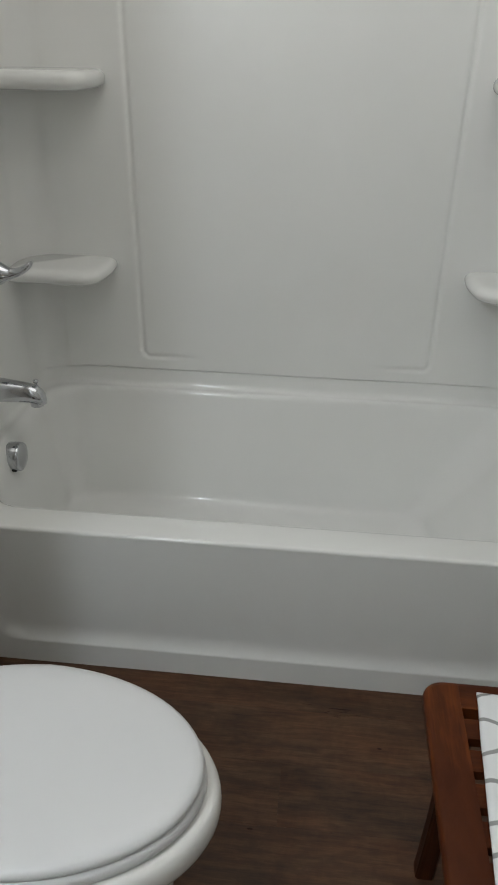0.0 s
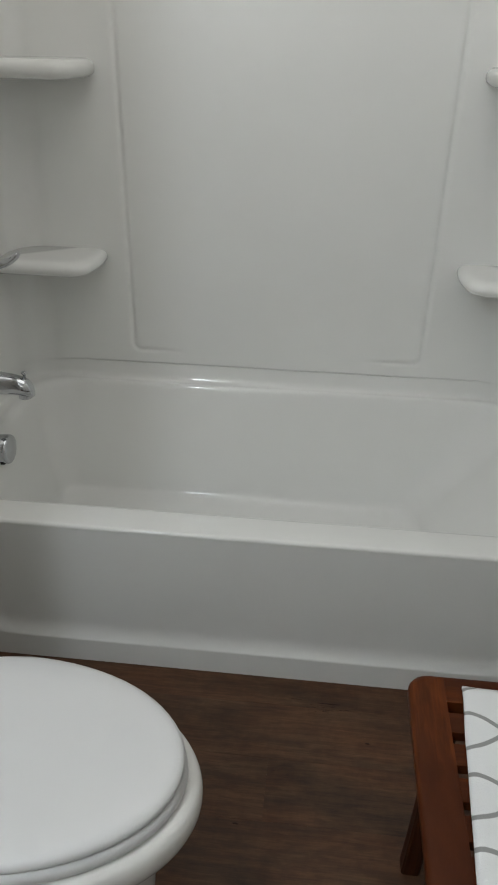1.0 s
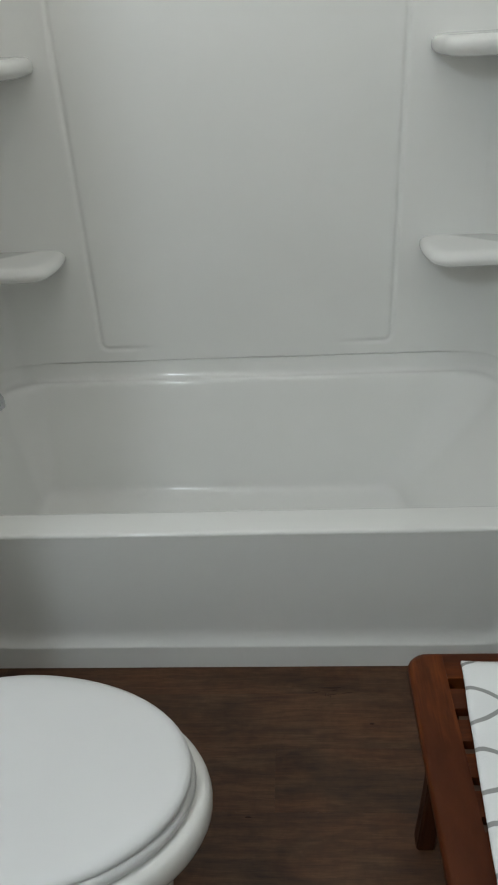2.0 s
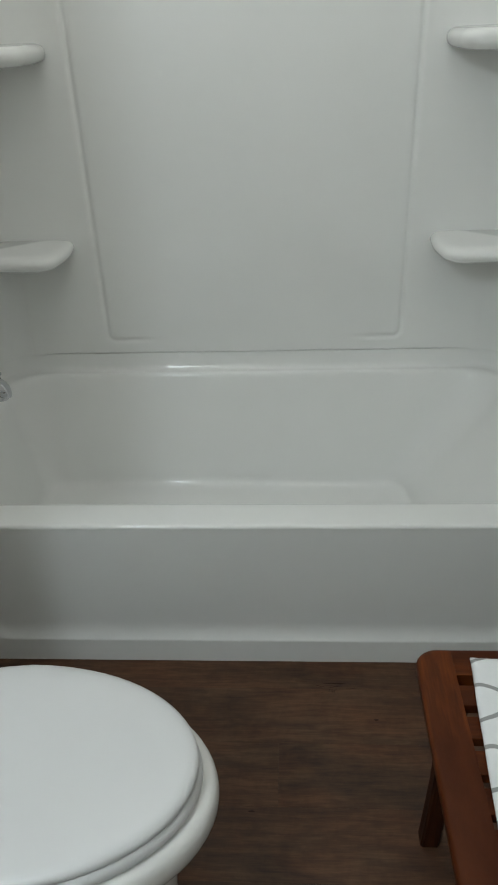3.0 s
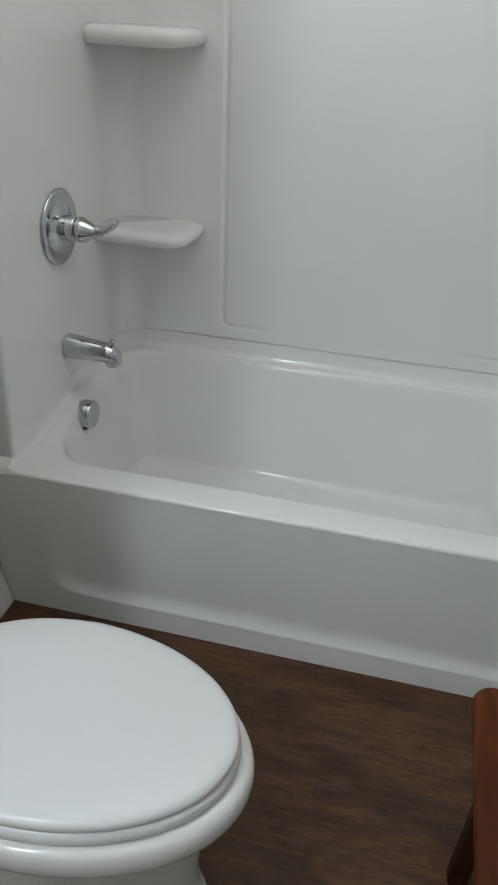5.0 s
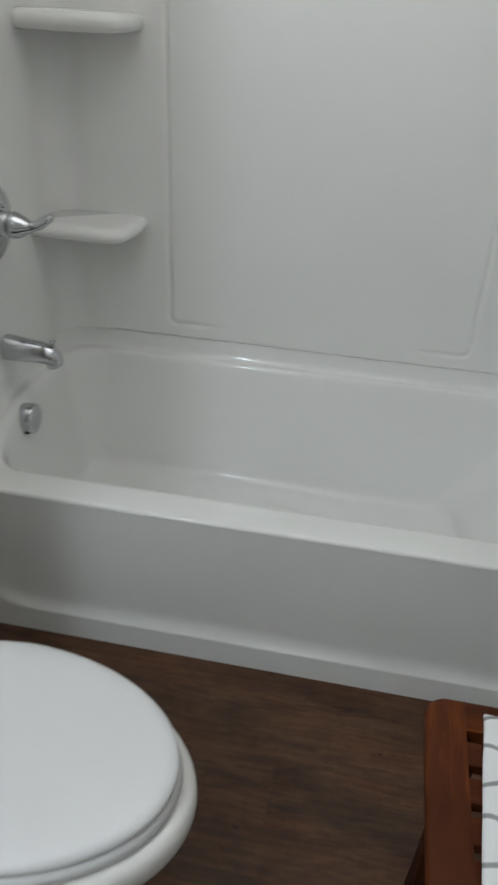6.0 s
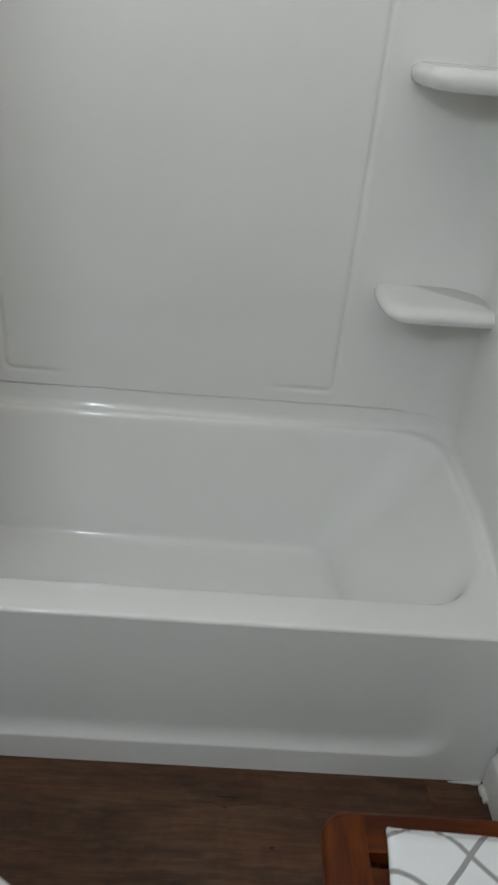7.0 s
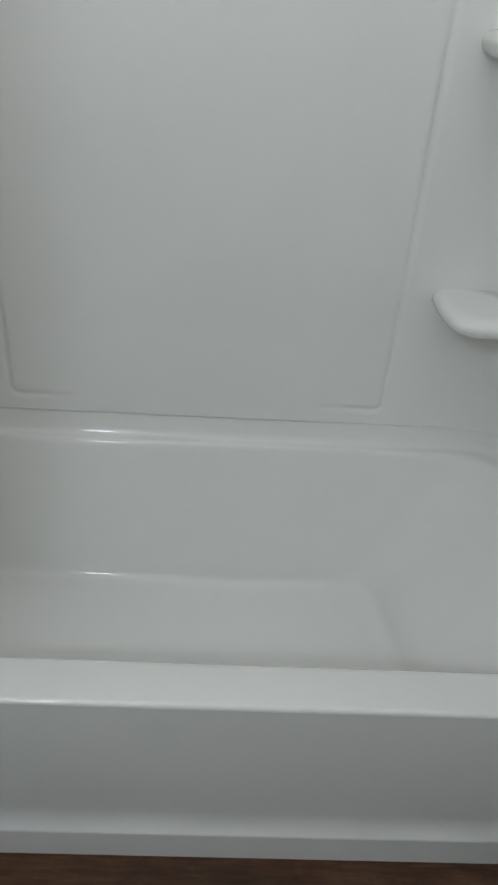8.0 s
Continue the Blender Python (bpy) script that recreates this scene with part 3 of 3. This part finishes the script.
SLOT_Y = [-0.4425 - 0.0615 * k for k in range(6)]
SLOT_X0, SLOT_X1 = 1.1535, 1.412


def rail(x0, x1, round_left):
    """A side board of the seat with rounded outer corners and softened edges."""
    def plan(inset):
        r = 0.036
        pts = []
        a, c, y0, y1 = x0 + (inset if round_left else 0), x1 - (0 if round_left else inset), BY0 + inset, BY1 - inset
        if round_left:
            pts += [(c, y0), (c, y1)]
            pts += [(a + r + r * math.cos(radians(t)), y1 - r + r * math.sin(radians(t))) for t in range(90, 181, 9)]
            pts += [(a + r + r * math.cos(radians(t)), y0 + r + r * math.sin(radians(t))) for t in range(180, 271, 9)]
        else:
            pts += [(a, y1), (a, y0)]
            pts += [(c - r + r * math.cos(radians(t)), y0 + r + r * math.sin(radians(t))) for t in range(270, 361, 9)]
            pts += [(c - r + r * math.cos(radians(t)), y1 - r + r * math.sin(radians(t))) for t in range(0, 91, 9)]
        return pts
    rings = []
    for inset, z in ((0.004, BT - 0.024), (0.001, BT - 0.022), (0.0, BT - 0.018), (0.0, BT - 0.007), (0.0015, BT - 0.003), (0.0045, BT - 0.0008), (0.009, BT)):
        rings.append([(x, y, z) for x, y in plan(inset)])
    return finish(loft(rings))


under(part("side_board", rail(BX0, SLOT_X0, True), TEAK_LONG, sharp=50), bench)
under(part("side_board", rail(SLOT_X1, BX1, False), TEAK_LONG, sharp=50), bench)
edges = [BY1 - 0.0006] + [v for s in SLOT_Y for v in (s, s - 0.0215)] + [BY0 + 0.0006]
for i in range(0, len(edges), 2):
    y1, y0 = edges[i], edges[i + 1]
    if i == 0 or i == len(edges) - 2:
        out = 1 if i == 0 else -1
        fy, by = (BY1, y0) if i == 0 else (BY0, y1)
        prof = [(by, BT - 0.024), (fy - out * 0.004, BT - 0.024), (fy - out * 0.001, BT - 0.022), (fy, BT - 0.018), (fy, BT - 0.007),
                (fy - out * 0.0015, BT - 0.003), (fy - out * 0.0045, BT - 0.0008), (fy - out * 0.009, BT), (by, BT)]
        bm = finish(loft([[(x, y, z) for y, z in prof] for x in (SLOT_X0 + 0.0001, SLOT_X1 - 0.0001)]))
    else:
        bm = box(SLOT_X0 + 0.0001, y0, BT - 0.018, SLOT_X1 - 0.0001, y1, BT - 0.0002, 0.0006)
    ob = part("slat", bm, TEAK, sharp=50)
    under(ob, bench)
for y0, y1 in ((BY1 - 0.050, BY1 - 0.028), (BY0 + 0.028, BY0 + 0.050)):
    under(part("cross_rail", box(BX0 + 0.05, y0, BT - 0.080, BX1 - 0.05, y1, BT - 0.0242, 0.003), TEAK, sharp=50), bench)
for x0 in (BX0 + 0.028, BX1 - 0.050):
    under(part("long_rail", box(x0, BY0 + 0.052, BT - 0.066, x0 + 0.022, BY1 - 0.052, BT - 0.0245, 0.003), TEAK_LONG, sharp=50), bench)


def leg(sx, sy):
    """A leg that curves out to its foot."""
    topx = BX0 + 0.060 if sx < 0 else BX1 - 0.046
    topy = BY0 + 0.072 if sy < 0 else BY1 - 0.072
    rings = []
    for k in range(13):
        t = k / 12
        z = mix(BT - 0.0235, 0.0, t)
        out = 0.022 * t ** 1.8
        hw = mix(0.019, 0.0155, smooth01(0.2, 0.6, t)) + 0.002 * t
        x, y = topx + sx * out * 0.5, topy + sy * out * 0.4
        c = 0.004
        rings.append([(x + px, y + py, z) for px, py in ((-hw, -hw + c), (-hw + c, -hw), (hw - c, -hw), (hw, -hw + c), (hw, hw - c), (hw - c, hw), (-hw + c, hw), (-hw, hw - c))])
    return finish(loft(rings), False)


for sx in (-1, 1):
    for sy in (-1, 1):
        under(part("leg", leg(sx, sy), TEAK_DARK_UP), bench)

# ---- towel ----
towel = thing("folded_towel", "white folded towel with grey interlaced wavy lines on the bench", "towel", (1.30, -0.60, BT))


def towel_layer(z0, thick, dx, dy, seed):
    """One folded layer: a soft slab with slight sag and crumpled edges."""
    nx, ny = 44, 60
    x0, x1, y0, y1 = 1.168 + dx, 1.440, -0.815, -0.417 + dy

    def place_at(u, v, top):
        e = min(u, 1 - u, v, 1 - v)
        soft = smooth01(0.0, 0.035, e)
        left = mix(x0 - 0.020, x0 + 0.011, v)
        x = mix(left, x1, u) + 0.0025 * noise.noise((v * 5, seed, 0.1)) * (1 - u)
        y = mix(y0, y1 - 0.012 * u, v) + 0.002 * noise.noise((u * 5, seed, 2.1))
        bumpz = 0.0016 * noise.noise((x * 14, y * 14, seed)) + 0.0010 * noise.noise((x * 40, y * 40, seed + 3))
        z = z0 + (thick * (0.35 + 0.65 * soft) + bumpz * soft + 0.0015 if top else 0.0)
        return (x, y, z)
    bm = bmesh.new()
    t = [[bm.verts.new(place_at(i / nx, j / ny, True)) for i in range(nx + 1)] for j in range(ny + 1)]
    d = [[bm.verts.new(place_at(i / nx, j / ny, False)) for i in range(nx + 1)] for j in range(ny + 1)]
    for j in range(ny):
        for i in range(nx):
            bm.faces.new((t[j][i], t[j][i + 1], t[j + 1][i + 1], t[j + 1][i]))
            bm.faces.new((d[j][i], d[j + 1][i], d[j + 1][i + 1], d[j][i + 1]))
    for i in range(nx):
        bm.faces.new((d[0][i], d[0][i + 1], t[0][i + 1], t[0][i]))
        bm.faces.new((d[ny][i + 1], d[ny][i], t[ny][i], t[ny][i + 1]))
    for j in range(ny):
        bm.faces.new((d[j + 1][0], d[j][0], t[j][0], t[j + 1][0]))
        bm.faces.new((d[j][nx], d[j + 1][nx], t[j + 1][nx], t[j][nx]))
    return finish(bm)


CLOTH_AT = Vector((1.165, -0.460, 0))
for z0, thick, dx, dy, seed in ((BT + 0.0006, 0.0065, 0.003, 0.009, 1.0), (BT + 0.0085, 0.0065, 0.0, 0.0, 7.0)):
    bm = towel_layer(z0, thick, dx, dy, seed)
    bmesh.ops.translate(bm, verts=bm.verts, vec=-CLOTH_AT)
    ob = part("layer", bm, TOWEL)
    ob.parent = towel
    ob.location = CLOTH_AT - towel.location
    ob.location.z = -BT

# ---- floor planks ----
plank_mesh = {}


def plank_bm(length, width):
    bm = bmesh.new()
    c = 0.0003
    pts = []
    for z, i in ((-0.004, 0.0002), (-0.0003, 0.00005), (0.0, c)):
        pts.append([(i, i, z), (length - i, i, z), (length - i, width - i, z), (i, width - i, z)])
    bm2 = loft(pts, True, True)
    return finish(bm2, False)


ROW, LENGTH = 0.152, 1.219
row_y = -0.387
k0 = int((NEAR - row_y) // ROW)
for k in range(k0, 3):
    y = row_y + k * ROW
    w = min(ROW, 0.10 - y) if y < 0.10 else 0
    if w <= 0.02:
        continue
    lo = max(y, NEAR)
    w = y + w - lo
    x = 0.855 - LENGTH * 2 if k == 0 else 0.855 - LENGTH * 2 + (0.45 if k == 2 else (k * 0.437) % 1.0) * LENGTH
    while x < RIGHT:
        a, c = max(x, LEFT), min(x + LENGTH, RIGHT)
        if c - a > 0.02:
            key = (round(c - a, 3), round(w, 3))
            if key not in plank_mesh:
                mesh = bpy.data.meshes.new("plank")
                bm = plank_bm(c - a, w)
                bm.to_mesh(mesh)
                bm.free()
                mesh.materials.append(PLANK)
                plank_mesh[key] = mesh
            ob = new("plank", plank_mesh[key])
            ob.parent = floor
            ob.location = (a, lo, 0)
        x += LENGTH


# ---- printed knots in the planks ----
def grain_mark(x, y, length, width, seed):
    pts = []
    for i in range(20):
        a = 2 * math.pi * i / 20
        k = 1 + 0.5 * noise.noise((math.cos(a) * 1.5, math.sin(a) * 1.5, seed))
        pts.append((length / 2 * math.cos(a) * k, width / 2 * math.sin(a) * k))
    rings = [[(px, py, 0.0) for px, py in pts], [(px * 0.9, py * 0.9, 0.0003) for px, py in pts]]
    ob = part("knot", finish(loft(rings)), KNOT, floor, "dark printed knot streak")
    ob.location = (x, y, 0.0001)


for x, y, length, width, seed in ((0.985, -0.066, 0.055, 0.0030, 1.0), (0.802, -0.398, 0.012, 0.005, 4.0), (1.070, -0.170, 0.012, 0.005, 5.0),
                                  (0.905, -0.060, 0.035, 0.0015, 6.0), (0.62, -0.20, 0.05, 0.0015, 7.0)):
    grain_mark(x, y, length, width, seed)
rng = random.Random(11)
for i in range(16):
    grain_mark(0.972 + rng.gauss(0, 0.016), -0.080 + rng.gauss(0, 0.010), rng.uniform(0.004, 0.016), rng.uniform(0.0008, 0.0016), 20.0 + i)
for i in range(4):
    grain_mark(0.970 + 0.004 * i + rng.gauss(0, 0.001), -0.088 + rng.gauss(0, 0.003), 0.0011, rng.uniform(0.008, 0.014), 50.0 + i)
